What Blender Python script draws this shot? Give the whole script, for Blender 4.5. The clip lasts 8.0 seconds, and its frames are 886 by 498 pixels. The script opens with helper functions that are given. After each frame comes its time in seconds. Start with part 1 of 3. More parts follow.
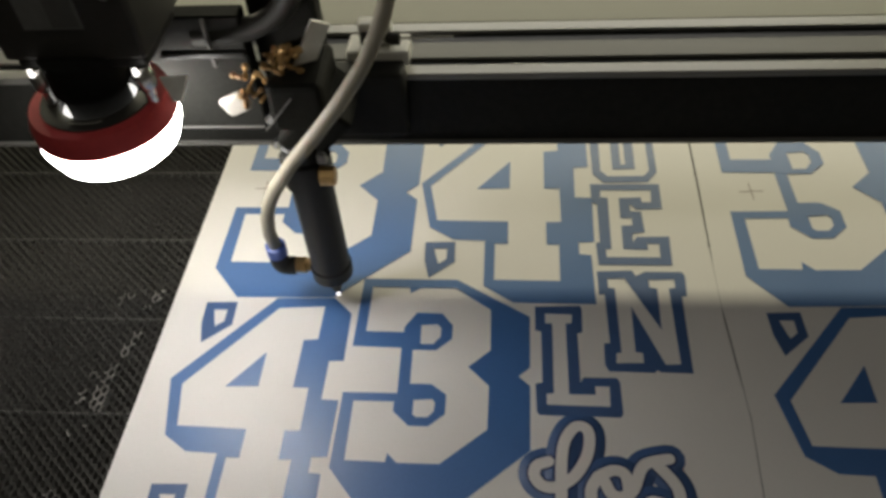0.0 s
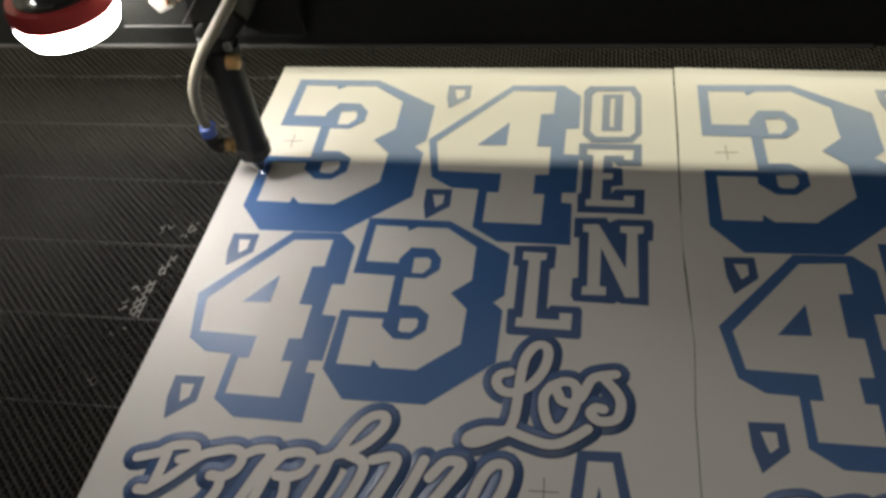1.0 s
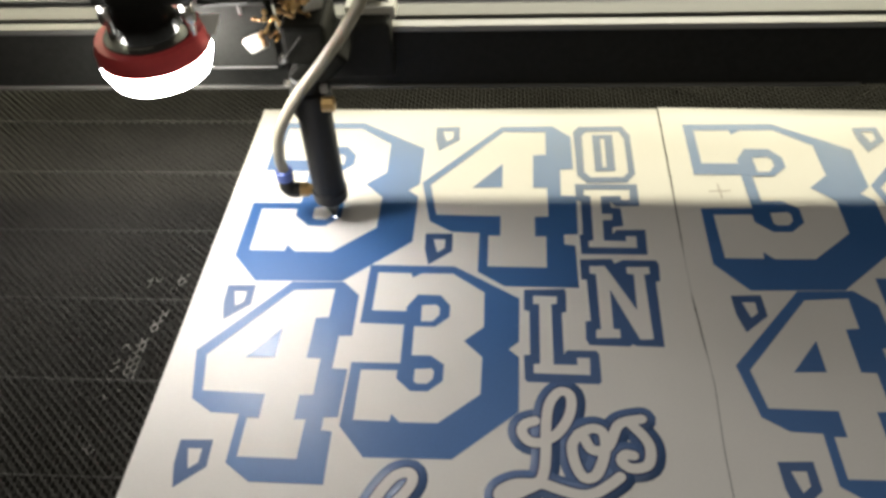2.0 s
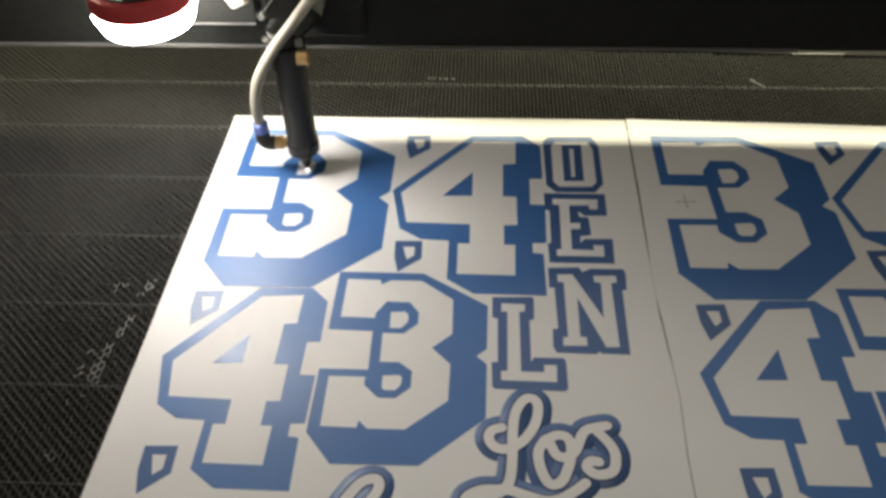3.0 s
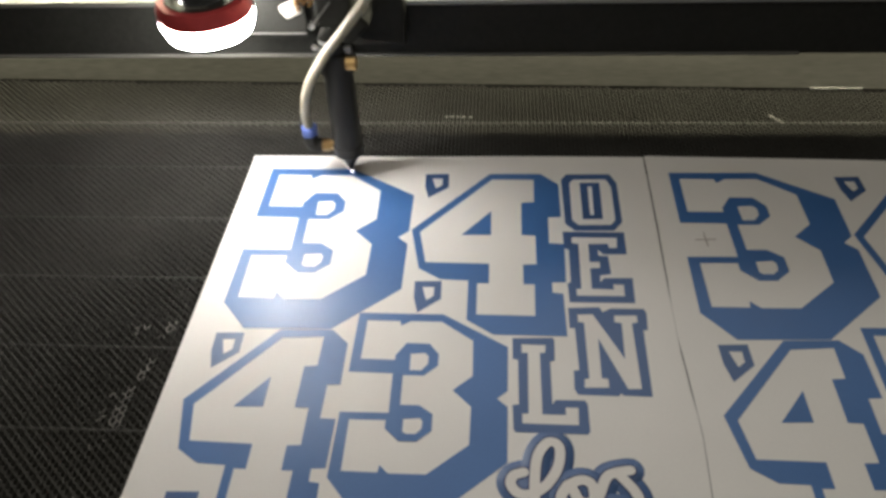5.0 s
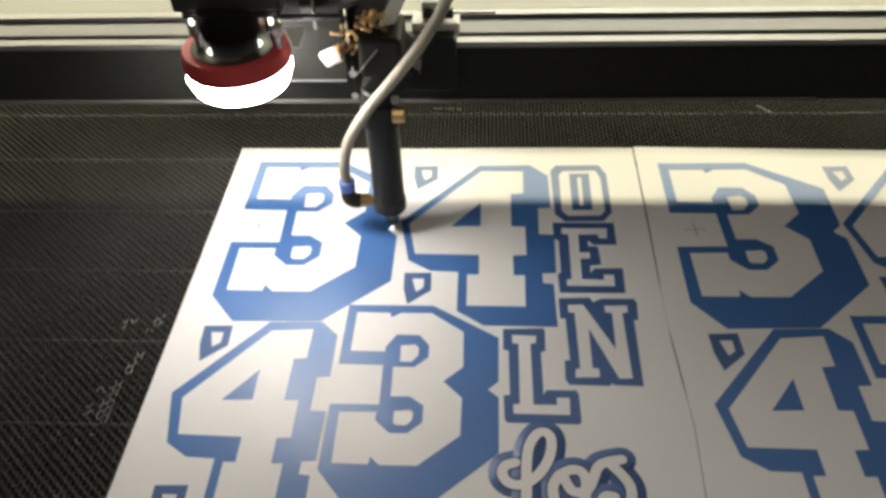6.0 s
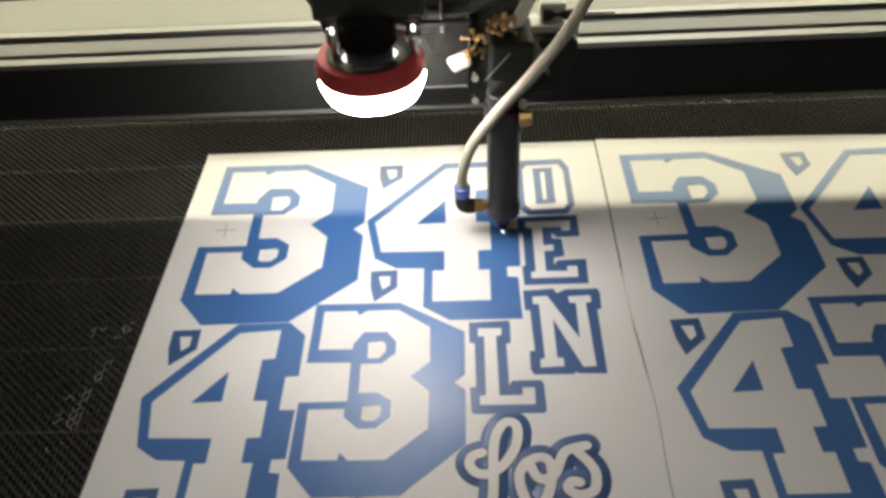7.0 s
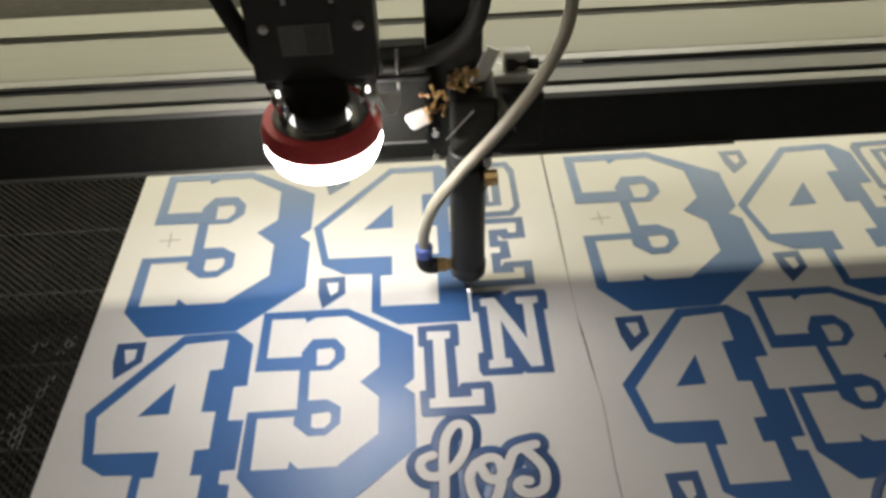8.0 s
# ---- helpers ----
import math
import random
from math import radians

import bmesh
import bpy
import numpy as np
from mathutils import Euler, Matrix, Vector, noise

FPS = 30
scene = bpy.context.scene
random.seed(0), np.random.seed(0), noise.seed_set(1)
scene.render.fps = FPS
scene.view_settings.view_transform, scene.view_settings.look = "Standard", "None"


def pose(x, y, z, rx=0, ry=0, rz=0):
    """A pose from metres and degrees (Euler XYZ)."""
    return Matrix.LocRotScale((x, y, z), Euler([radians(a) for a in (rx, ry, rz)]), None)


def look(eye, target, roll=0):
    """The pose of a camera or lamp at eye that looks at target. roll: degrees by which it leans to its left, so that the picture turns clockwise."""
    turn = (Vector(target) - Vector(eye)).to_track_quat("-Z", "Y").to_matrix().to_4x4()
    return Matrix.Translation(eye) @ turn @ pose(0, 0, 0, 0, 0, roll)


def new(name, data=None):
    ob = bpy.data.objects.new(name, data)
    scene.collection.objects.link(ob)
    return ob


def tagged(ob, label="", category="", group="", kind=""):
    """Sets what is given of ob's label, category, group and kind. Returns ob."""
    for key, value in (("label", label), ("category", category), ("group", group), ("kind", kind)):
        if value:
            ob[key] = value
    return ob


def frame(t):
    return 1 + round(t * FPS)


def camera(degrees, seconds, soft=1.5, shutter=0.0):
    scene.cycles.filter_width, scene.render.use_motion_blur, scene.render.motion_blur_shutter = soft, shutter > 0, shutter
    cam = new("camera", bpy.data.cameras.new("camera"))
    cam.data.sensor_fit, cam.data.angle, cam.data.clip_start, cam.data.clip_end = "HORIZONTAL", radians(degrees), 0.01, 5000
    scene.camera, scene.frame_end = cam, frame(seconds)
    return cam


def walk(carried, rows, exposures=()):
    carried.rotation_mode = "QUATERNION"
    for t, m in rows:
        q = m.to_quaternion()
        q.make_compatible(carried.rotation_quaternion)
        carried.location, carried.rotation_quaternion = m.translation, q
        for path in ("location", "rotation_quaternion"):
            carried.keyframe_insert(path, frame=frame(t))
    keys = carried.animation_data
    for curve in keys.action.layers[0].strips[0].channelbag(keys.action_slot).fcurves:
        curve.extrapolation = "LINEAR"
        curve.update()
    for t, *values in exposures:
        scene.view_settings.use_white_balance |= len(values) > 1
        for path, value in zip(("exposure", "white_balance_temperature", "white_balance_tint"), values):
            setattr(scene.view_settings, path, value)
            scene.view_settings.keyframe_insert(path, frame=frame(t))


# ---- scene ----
from mathutils.geometry import tessellate_polygon

cam = camera(57.2, 8.0, soft=3.3, shutter=0.3)
PATH = [
    (0, (0.207, -0.507, 0.391), (0.042, 0.827, -1.09), -4.9),
    (0.2, (0.208, -0.514, 0.402), (0.066, 0.797, -1.099), -4.2),
    (0.5, (0.234, -0.541, 0.406), (0.026, 0.78, -1.081), -4.7),
    (0.8, (0.263, -0.567, 0.402), (-0.052, 0.754, -1.059), -7.3),
    (1, (0.266, -0.573, 0.412), (-0.068, 0.736, -1.063), -8.2),
    (1.2, (0.255, -0.572, 0.414), (-0.078, 0.749, -1.046), -8.8),
    (1.5, (0.224, -0.571, 0.415), (-0.029, 0.787, -1.032), -7.2),
    (1.7, (0.211, -0.562, 0.422), (0.015, 0.791, -1.037), -5.8),
    (2, (0.209, -0.564, 0.415), (0.057, 0.82, -1.021), -3.9),
    (2.2, (0.207, -0.562, 0.415), (0.089, 0.825, -1.020), -2.5),
    (3.3, (0.212, -0.568, 0.416), (0.131, 0.844, -0.998), -1.4),
    (3.5, (0.211, -0.564, 0.421), (0.122, 0.852, -0.988), -1.8),
    (4, (0.204, -0.556, 0.423), (0.092, 0.888, -0.956), -2.1),
    (4.2, (0.209, -0.556, 0.422), (0.077, 0.895, -0.948), -2.8),
    (5.3, (0.208, -0.561, 0.423), (0.095, 0.887, -0.952), -2.7),
    (5.5, (0.207, -0.561, 0.42), (0.103, 0.889, -0.954), -2.6),
    (6, (0.208, -0.561, 0.418), (0.111, 0.883, -0.962), -2.4),
    (6.2, (0.207, -0.561, 0.418), (0.111, 0.881, -0.963), -2.6),
    (6.5, (0.21, -0.565, 0.417), (0.119, 0.88, -0.963), -2.8),
    (6.8, (0.213, -0.562, 0.425), (0.146, 0.867, -0.973), -3.4),
    (7, (0.223, -0.569, 0.419), (0.162, 0.881, -0.957), -3.5),
    (7.2, (0.224, -0.568, 0.422), (0.188, 0.876, -0.960), -3.5),
    (7.5, (0.226, -0.568, 0.424), (0.23, 0.883, -0.952), -3.0),
    (7.7, (0.228, -0.563, 0.428), (0.251, 0.870, -0.965), -2.8),
    (8, (0.229, -0.571, 0.421), (0.278, 0.882, -0.952), -2.0),
]
walk(cam, [(t, look(eye, target, roll)) for t, eye, target, roll in PATH],
     [(0, -0.65), (0.5, -0.58), (1, -0.2), (1.5, 0.5), (2, 0.35), (3.5, 0.65), (4, 0.62), (5.5, 0.66), (6, 0.22), (6.5, 0.12), (7, 0.0), (7.5, -0.14), (8, -0.34)])

# ---- world, lamps ----
world = bpy.data.worlds.new("room_glow")
scene.world = world
world.use_nodes = True
wb = world.node_tree.nodes["Background"]
wb.inputs[0].default_value, wb.inputs[1].default_value = (0.92, 0.94, 1.0, 1), 0.05
STRIP_POWER, RING_GLOW, CEILING_FILL_POWER, REAR_FILL_POWER = 21.0, 58.0, 7.2, 22.5


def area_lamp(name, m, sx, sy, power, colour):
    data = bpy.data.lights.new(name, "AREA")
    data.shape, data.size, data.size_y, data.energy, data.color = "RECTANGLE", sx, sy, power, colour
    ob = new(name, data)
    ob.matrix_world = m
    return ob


area_lamp("strip_light", look((0.3, 0.560, 0.237), (0.3, 0.06, 0.05)), 2.0, 0.014, STRIP_POWER, (0.96, 0.9, 0.645))
# unseen lamp added to stand in for the general room light
area_lamp("ceiling_fill_light", look((0.3, -0.9, 2.545), (0.3, -0.899, 0)), 1.2, 0.5, CEILING_FILL_POWER, (0.98, 0.93, 0.81))
# unseen fill light added high behind the bed; no window is known there
area_lamp("rear_fill_light", look((0.5, 2.66, 1.95), (0.5, 0.0, 1.949)), 2.3, 1.05, REAR_FILL_POWER, (0.95, 0.93, 0.88))


# ---- materials ----
def material(name, colour, rough=0.5, metal=0.0, spread=0.12, grain=300.0, bump=0.0, stain=8.0, spec=0.5, rough_spread=0.08, stretch=(1, 1, 1)):
    """A principled surface with fine grain and large stains, in object space."""
    m = bpy.data.materials.new(name)
    m.use_nodes = True
    nt = m.node_tree
    b = nt.nodes["Principled BSDF"]
    b.inputs["Metallic"].default_value = metal
    b.inputs["Specular IOR Level"].default_value = spec
    co = nt.nodes.new("ShaderNodeTexCoord")
    mp = nt.nodes.new("ShaderNodeMapping")
    mp.inputs["Scale"].default_value = stretch
    nt.links.new(co.outputs["Object"], mp.inputs[0])
    fine, big = nt.nodes.new("ShaderNodeTexNoise"), nt.nodes.new("ShaderNodeTexNoise")
    fine.inputs["Scale"].default_value, big.inputs["Scale"].default_value = grain, stain
    fine.inputs["Detail"].default_value = big.inputs["Detail"].default_value = 4
    for n in (fine, big):
        nt.links.new(mp.outputs[0], n.inputs["Vector"])
    mix = nt.nodes.new("ShaderNodeMath")
    mix.operation = "ADD"
    nt.links.new(fine.outputs["Fac"], mix.inputs[0])
    nt.links.new(big.outputs["Fac"], mix.inputs[1])
    span = nt.nodes.new("ShaderNodeMapRange")
    span.inputs["From Min"].default_value, span.inputs["From Max"].default_value = 0.6, 1.4
    span.inputs["To Min"].default_value, span.inputs["To Max"].default_value = 1 - spread, 1 + spread
    nt.links.new(mix.outputs[0], span.inputs["Value"])
    tint = nt.nodes.new("ShaderNodeVectorMath")
    tint.operation = "SCALE"
    tint.inputs[0].default_value = colour
    nt.links.new(span.outputs[0], tint.inputs["Scale"])
    nt.links.new(tint.outputs[0], b.inputs["Base Color"])
    rr = nt.nodes.new("ShaderNodeMapRange")
    rr.inputs["From Min"].default_value, rr.inputs["From Max"].default_value = 0.3, 0.7
    rr.inputs["To Min"].default_value, rr.inputs["To Max"].default_value = max(0.02, rough - rough_spread), min(1, rough + rough_spread)
    nt.links.new(big.outputs["Fac"], rr.inputs["Value"])
    nt.links.new(rr.outputs[0], b.inputs["Roughness"])
    if bump:
        bp = nt.nodes.new("ShaderNodeBump")
        bp.inputs["Strength"].default_value, bp.inputs["Distance"].default_value = bump, 0.0005
        nt.links.new(fine.outputs["Fac"], bp.inputs["Height"])
        nt.links.new(bp.outputs[0], b.inputs["Normal"])
    return m


def glowing(name, colour, strength):
    m = bpy.data.materials.new(name)
    m.use_nodes = True
    b = m.node_tree.nodes["Principled BSDF"]
    b.inputs["Base Color"].default_value = (0.8, 0.8, 0.8, 1)
    b.inputs["Emission Color"].default_value = (*colour, 1)
    b.inputs["Emission Strength"].default_value = strength
    return m


PAPER = material("transfer_sheet", (0.79, 0.765, 0.735), 0.55, spread=0.045, grain=700, stain=11, bump=0.04)
BLUE = material("blue_ink", (0.040, 0.138, 0.37), 0.47, spread=0.12, grain=700, stain=12, bump=0.04, spec=0.9)
NAVY = material("navy_ink", (0.012, 0.03, 0.12), 0.55, spread=0.2, grain=700, stain=60)
SLATE = material("slate_blue_ink", (0.042, 0.105, 0.265), 0.47, spread=0.12, grain=700, stain=12, bump=0.04, spec=0.9)
PRINT_WHITE = material("print_white", (0.80, 0.77, 0.74), 0.58, spread=0.03, grain=900, stain=5)
PENCIL = material("mark_ink", (0.28, 0.22, 0.20), 0.6)
FOIL = material("honeycomb_foil", (0.060, 0.058, 0.053), 0.8, spread=0.35, grain=500, stain=9, spec=0.0)
SEAM = material("seam_metal", (0.10, 0.098, 0.09), 0.6, spread=0.5, grain=60)
FOIL_BRIGHT = material("bare_foil", (0.33, 0.32, 0.30), 0.5, metal=0.3, spread=0.4, grain=400)
FOIL_WORN = material("worn_foil", (0.28, 0.27, 0.25), 0.5, metal=0.5, spread=0.45, grain=250, stain=60)
FRAME = material("dull_steel", (0.038, 0.037, 0.034), 0.85, spread=0.3, grain=300, stain=14, spec=0.0, stretch=(0.2, 1, 1))
SOOT = material("sooty_steel", (0.022, 0.022, 0.020), 0.6, spread=0.4)
BLACK = material("black_anodised", (0.018, 0.018, 0.017), 0.42, spread=0.25, grain=600, bump=0.05, spec=0.3)
BLACK_DEEP = material("matt_black", (0.014, 0.014, 0.0125), 0.7, spread=0.3, grain=400, spec=0.06)
HOUSING = material("black_plastic", (0.035, 0.033, 0.030), 0.5, spread=0.2, grain=500, bump=0.05)
BLACK_PAINT = material("black_paint", (0.019, 0.019, 0.017), 0.55, spread=0.3, grain=250, bump=0.03, spec=0.15)
GREY_METAL = material("grey_painted_metal", (0.115, 0.112, 0.102), 0.45, spread=0.12, grain=200, stretch=(0.05, 1, 1))
ALU = material("brushed_aluminium", (0.27, 0.264, 0.252), 0.38, metal=0.7, spread=0.12, grain=500, stretch=(0.03, 1, 1))
CREAM = material("cream_aluminium", (0.195, 0.187, 0.134), 0.5, metal=0.15, spread=0.05, grain=300, stretch=(0.03, 1, 1))
BRASS = material("brass", (0.50, 0.33, 0.14), 0.36, metal=0.7, spread=0.25, grain=400)
DARK_BRASS = material("tarnished_brass", (0.20, 0.12, 0.05), 0.45, metal=0.6, spread=0.3, grain=400)
STEEL = material("steel", (0.75, 0.74, 0.72), 0.25, metal=1.0, spread=0.1)
RED = material("red_anodised", (0.72, 0.085, 0.09), 0.4, metal=0.2, spread=0.12)
TUBE = material("milky_tube", (0.36, 0.335, 0.265), 0.5, spread=0.06, spec=0.3)
tube_shader = TUBE.node_tree.nodes["Principled BSDF"]
tube_shader.inputs["Subsurface Weight"].default_value, tube_shader.inputs["Subsurface Scale"].default_value = 0.6, 0.003
tube_shader.inputs["Subsurface Radius"].default_value = (1, 1, 1)
RUBBER = material("dark_rubber", (0.022, 0.021, 0.018), 0.6, spec=0.25)
PALE = material("pale_casting", (0.46, 0.445, 0.40), 0.5, spread=0.12, grain=500)
LASER = glowing("laser_light", (1.0, 0.97, 0.95), 8.0)
COLLAR = material("blue_plastic", (0.07, 0.12, 0.40), 0.35)
WHITE_PLASTIC = material("white_plastic", (0.75, 0.74, 0.70), 0.4)
STICKER = material("grey_sticker", (0.16, 0.16, 0.155), 0.5, spread=0.15)
STICKER_DIM = material("dim_sticker", (0.105, 0.105, 0.10), 0.5, spread=0.15)
WALL = material("dark_cabinet_paint", (0.035, 0.035, 0.034), 0.6, grain=60, spread=0.2)
ROOM = material("room_paint", (0.35, 0.34, 0.32), 0.8, grain=20, stain=1.0)
GLINT = glowing("glint_glow", (1.0, 0.96, 0.9), 5.0)
RIM_GLOW = glowing("rim_glow", (1.0, 0.97, 0.92), 1.8)
GLOW = glowing("ring_diffuser", (0.98, 0.945, 0.90), RING_GLOW)


# ---- mesh helpers ----
def part(name, bm, mat, parent=None, label=""):
    me = bpy.data.meshes.new(name)
    bm.normal_update()
    bm.to_mesh(me)
    bm.free()
    me.materials.append(mat)
    ob = new(name, me)
    if parent:
        ob.parent = parent
    if label:
        tagged(ob, label)
    return ob


def smooth(ob, degrees=40):
    me = ob.data
    me.polygons.foreach_set("use_smooth", [True] * len(me.polygons))
    me.set_sharp_from_angle(angle=radians(degrees))
    return ob


def box(x0, x1, y0, y1, z0, z1, bevel=0.0, bm=None, segs=2):
    own = bm is None
    b = bmesh.new()
    bmesh.ops.create_cube(b, size=1)
    for v in b.verts:
        v.co = Vector(((x0 + x1) / 2 + v.co.x * (x1 - x0), (y0 + y1) / 2 + v.co.y * (y1 - y0), (z0 + z1) / 2 + v.co.z * (z1 - z0)))
    if bevel:
        bmesh.ops.bevel(b, geom=b.edges[:], offset=bevel, segments=segs, affect="EDGES", profile=0.5)
    if own:
        return b
    me = bpy.data.meshes.new("tmp")
    b.to_mesh(me)
    b.free()
    bm.from_mesh(me)
    bpy.data.meshes.remove(me)
    return bm


def lathe(profile, centre=(0, 0, 0), segs=40, axis="z", bm=None, hollow=False):
    """Turns a list of (radius, height) round an axis through centre; a hollow one is closed on itself and stays open in the middle."""
    bm = bm or bmesh.new()
    rings = []
    for r, h in profile:
        ring = []
        for i in range(segs):
            a = 2 * math.pi * i / segs
            p = Vector((r * math.cos(a), r * math.sin(a), h))
            if axis == "x":
                p = Vector((p.z, p.x, p.y))
            elif axis == "y":
                p = Vector((p.y, p.z, p.x))
            ring.append(bm.verts.new(p + Vector(centre)))
        rings.append(ring)
    for a, b in zip(rings, rings[1:] + rings[:1] if hollow else rings[1:]):
        for i in range(segs):
            bm.faces.new((a[i], a[(i + 1) % segs], b[(i + 1) % segs], b[i]))
    for end, flip in () if hollow else ((rings[0], True), (rings[-1], False)):
        if (end[0].co - end[segs // 2].co).length > 1e-6:
            bm.faces.new(end[::-1] if flip else end)
    return bm


def spline(points, steps=6):
    ps = [Vector(p) for p in points]
    ps = [ps[0] * 2 - ps[1]] + ps + [ps[-1] * 2 - ps[-2]]
    out = []
    for i in range(1, len(ps) - 2):
        a, b, c, d = ps[i - 1:i + 3]
        for k in range(steps):
            t = k / steps
            out.append(0.5 * (2 * b + (c - a) * t + (2 * a - 5 * b + 4 * c - d) * t * t + (3 * b - a - 3 * c + d) * t ** 3))
    return out + [ps[-2]]


def hose(points, radius, segs=14, steps=8, bm=None):
    """A round tube along a smooth line."""
    bm = bm or bmesh.new()
    line = spline(points, steps)
    rings, side = [], None
    for i, p in enumerate(line):
        along = (line[min(i + 1, len(line) - 1)] - line[max(i - 1, 0)]).normalized()
        side = (side if side else along.orthogonal())
        side = (side - along * side.dot(along)).normalized()
        up = along.cross(side)
        rings.append([bm.verts.new(p + radius * (math.cos(2 * math.pi * k / segs) * side + math.sin(2 * math.pi * k / segs) * up)) for k in range(segs)])
    for a, b in zip(rings, rings[1:]):
        for k in range(segs):
            bm.faces.new((a[k], a[(k + 1) % segs], b[(k + 1) % segs], b[k]))
    bm.faces.new(rings[0][::-1])
    bm.faces.new(rings[-1])
    return bm


def brush(lines, width, height, steps=4):
    """Flat pen strokes lying on z = 0, with round ends."""
    bm = bmesh.new()
    for pts in lines:
        line = spline([(x, y, 0) for x, y in pts], steps)
        prof = ((1, 0), (0.985, 1), (0, 1), (-0.985, 1), (-1, 0))
        rings = []
        n = len(line)
        ends = ((-1.0, 0.02), (-0.85, 0.53), (-0.5, 0.87))
        first = (line[1] - line[0]).normalized()
        last = (line[-1] - line[-2]).normalized()
        stations = [(line[0] + first * (k * width / 2), first, f) for k, f in ends]
        stations += [(line[i], (line[min(i + 1, n - 1)] - line[max(i - 1, 0)]).normalized(), 1.0) for i in range(n)]
        stations += [(line[-1] - last * (k * width / 2), last, f) for k, f in ends[::-1]]
        for i, (p, d, f) in enumerate(stations):
            s = Vector((d.y, -d.x, 0))
            h = height * (1 + 0.25 * i / len(stations))
            rings.append([bm.verts.new(p + s * (a * width / 2 * f) + Vector((0, 0, c * h))) for a, c in prof])
        for a, b in zip(rings, rings[1:]):
            for k in range(len(prof) - 1):
                bm.faces.new((a[k], b[k], b[k + 1], a[k + 1]))
    return bm


def cutout(outer, holes=(), height=0.0002, base=0.0, bm=None):
    """A thin flat piece with an outline and holes, its rim going down to base."""
    bm = bm or bmesh.new()
    loops = [outer, *holes]
    vs = [Vector((x, y, 0)) for loop in loops for x, y in loop]
    top = [bm.verts.new((v.x, v.y, base + height)) for v in vs]
    low = [bm.verts.new((v.x, v.y, base)) for v in vs]
    for tri in tessellate_polygon([[Vector((x, y, 0)) for x, y in loop] for loop in loops]):
        a, b, c = (vs[i] for i in tri)
        if (b - a).cross(c - a).z < 0:
            tri = tri[::-1]
        try:
            bm.faces.new([top[i] for i in tri])
        except ValueError:
            pass
    k = 0
    for loop in loops:
        n = len(loop)
        for i in range(n):
            a, b = k + i, k + (i + 1) % n
            bm.faces.new((low[a], low[b], top[b], top[a]))
        k += n
    return bm


def shifted(pts, dx, dy, s=1.0):
    """Millimetres to metres, scaled and moved (the move in millimetres)."""
    return [((x * s + dx) / 1000, (y * s + dy) / 1000) for x, y in pts]


# ---- the room and the cabinet ----
def structure(name, bm, mat, label):
    return tagged(part(name, bm, mat), label, kind="structure")


structure("floor", box(-2.5, 3.1, -3.0, 2.6, -0.95, -0.85), ROOM, "grey concrete workshop floor")
# the hole in this wall and its frame are made up for the fill light
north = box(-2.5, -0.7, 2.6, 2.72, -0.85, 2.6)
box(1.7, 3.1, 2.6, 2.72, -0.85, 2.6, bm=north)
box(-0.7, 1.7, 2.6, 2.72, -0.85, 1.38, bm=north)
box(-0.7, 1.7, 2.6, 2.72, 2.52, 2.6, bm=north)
structure("wall_north", north, ROOM, "plain grey workshop wall, hole added for the fill light")
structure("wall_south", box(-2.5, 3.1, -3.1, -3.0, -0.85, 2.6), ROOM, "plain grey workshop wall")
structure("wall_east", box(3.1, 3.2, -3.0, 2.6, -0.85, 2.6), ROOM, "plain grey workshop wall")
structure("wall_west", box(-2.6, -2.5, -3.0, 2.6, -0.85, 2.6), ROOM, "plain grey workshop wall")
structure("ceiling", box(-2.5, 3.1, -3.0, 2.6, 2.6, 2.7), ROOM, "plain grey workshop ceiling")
fill_opening = structure("fill_opening_1", box(-0.72, 1.72, 2.56, 2.60, 1.33, 1.38, 0.004), ROOM, "plain grey frame made up round the unseen fill light")
part("fill_opening_frame", box(-0.74, -0.70, 2.58, 2.60, 1.38, 2.56, 0.003), ROOM, fill_opening)
part("fill_opening_frame", box(1.70, 1.74, 2.58, 2.60, 1.38, 2.56, 0.003), ROOM, fill_opening)
part("fill_opening_frame", box(-0.70, 1.70, 2.58, 2.60, 2.52, 2.56, 0.003), ROOM, fill_opening)
# made-up fixture over the added ceiling fill
fixture = tagged(new("fill_light_fixture"), "long flat grey housing made up for the ceiling fill light", "lamp")
part("housing", box(-0.34, 0.94, -1.19, -0.61, 2.552, 2.60, 0.006), ROOM, fixture)

machine = tagged(new("laser_cutter_cabinet"), "black steel cabinet of a flatbed laser cutter", "machine")
part("body", box(-1.0, 1.5, -0.75, 1.0, -0.85, -0.03), WALL, machine)
part("back_panel", box(-1.0, 1.5, 0.98, 1.0, -0.03, 0.5), WALL, machine)
part("side_panel", box(-1.02, -1.0, -0.75, 1.0, -0.03, 0.30), WALL, machine)
part("side_panel", box(1.5, 1.52, -0.75, 1.0, -0.03, 0.30), WALL, machine)
part("light_housing", box(-0.75, 1.35, 0.562, 0.580, 0.227, 0.250, 0.002), WALL, machine, "narrow light strip housing")
part("post", box(-0.77, -0.75, 0.562, 0.580, -0.03, 0.250), WALL, machine)
part("post", box(1.35, 1.37, 0.562, 0.580, -0.03, 0.250), WALL, machine)

# ---- the honeycomb bed ----
BED_TOP = -0.0006
bed = tagged(new("honeycomb_bed"), "black aluminium honeycomb cutting bed with thin bright seams", "cutting bed", kind="structure")
part("tray", box(-0.98, 1.48, -0.73, 0.97, -0.028, -0.016), SOOT, bed)


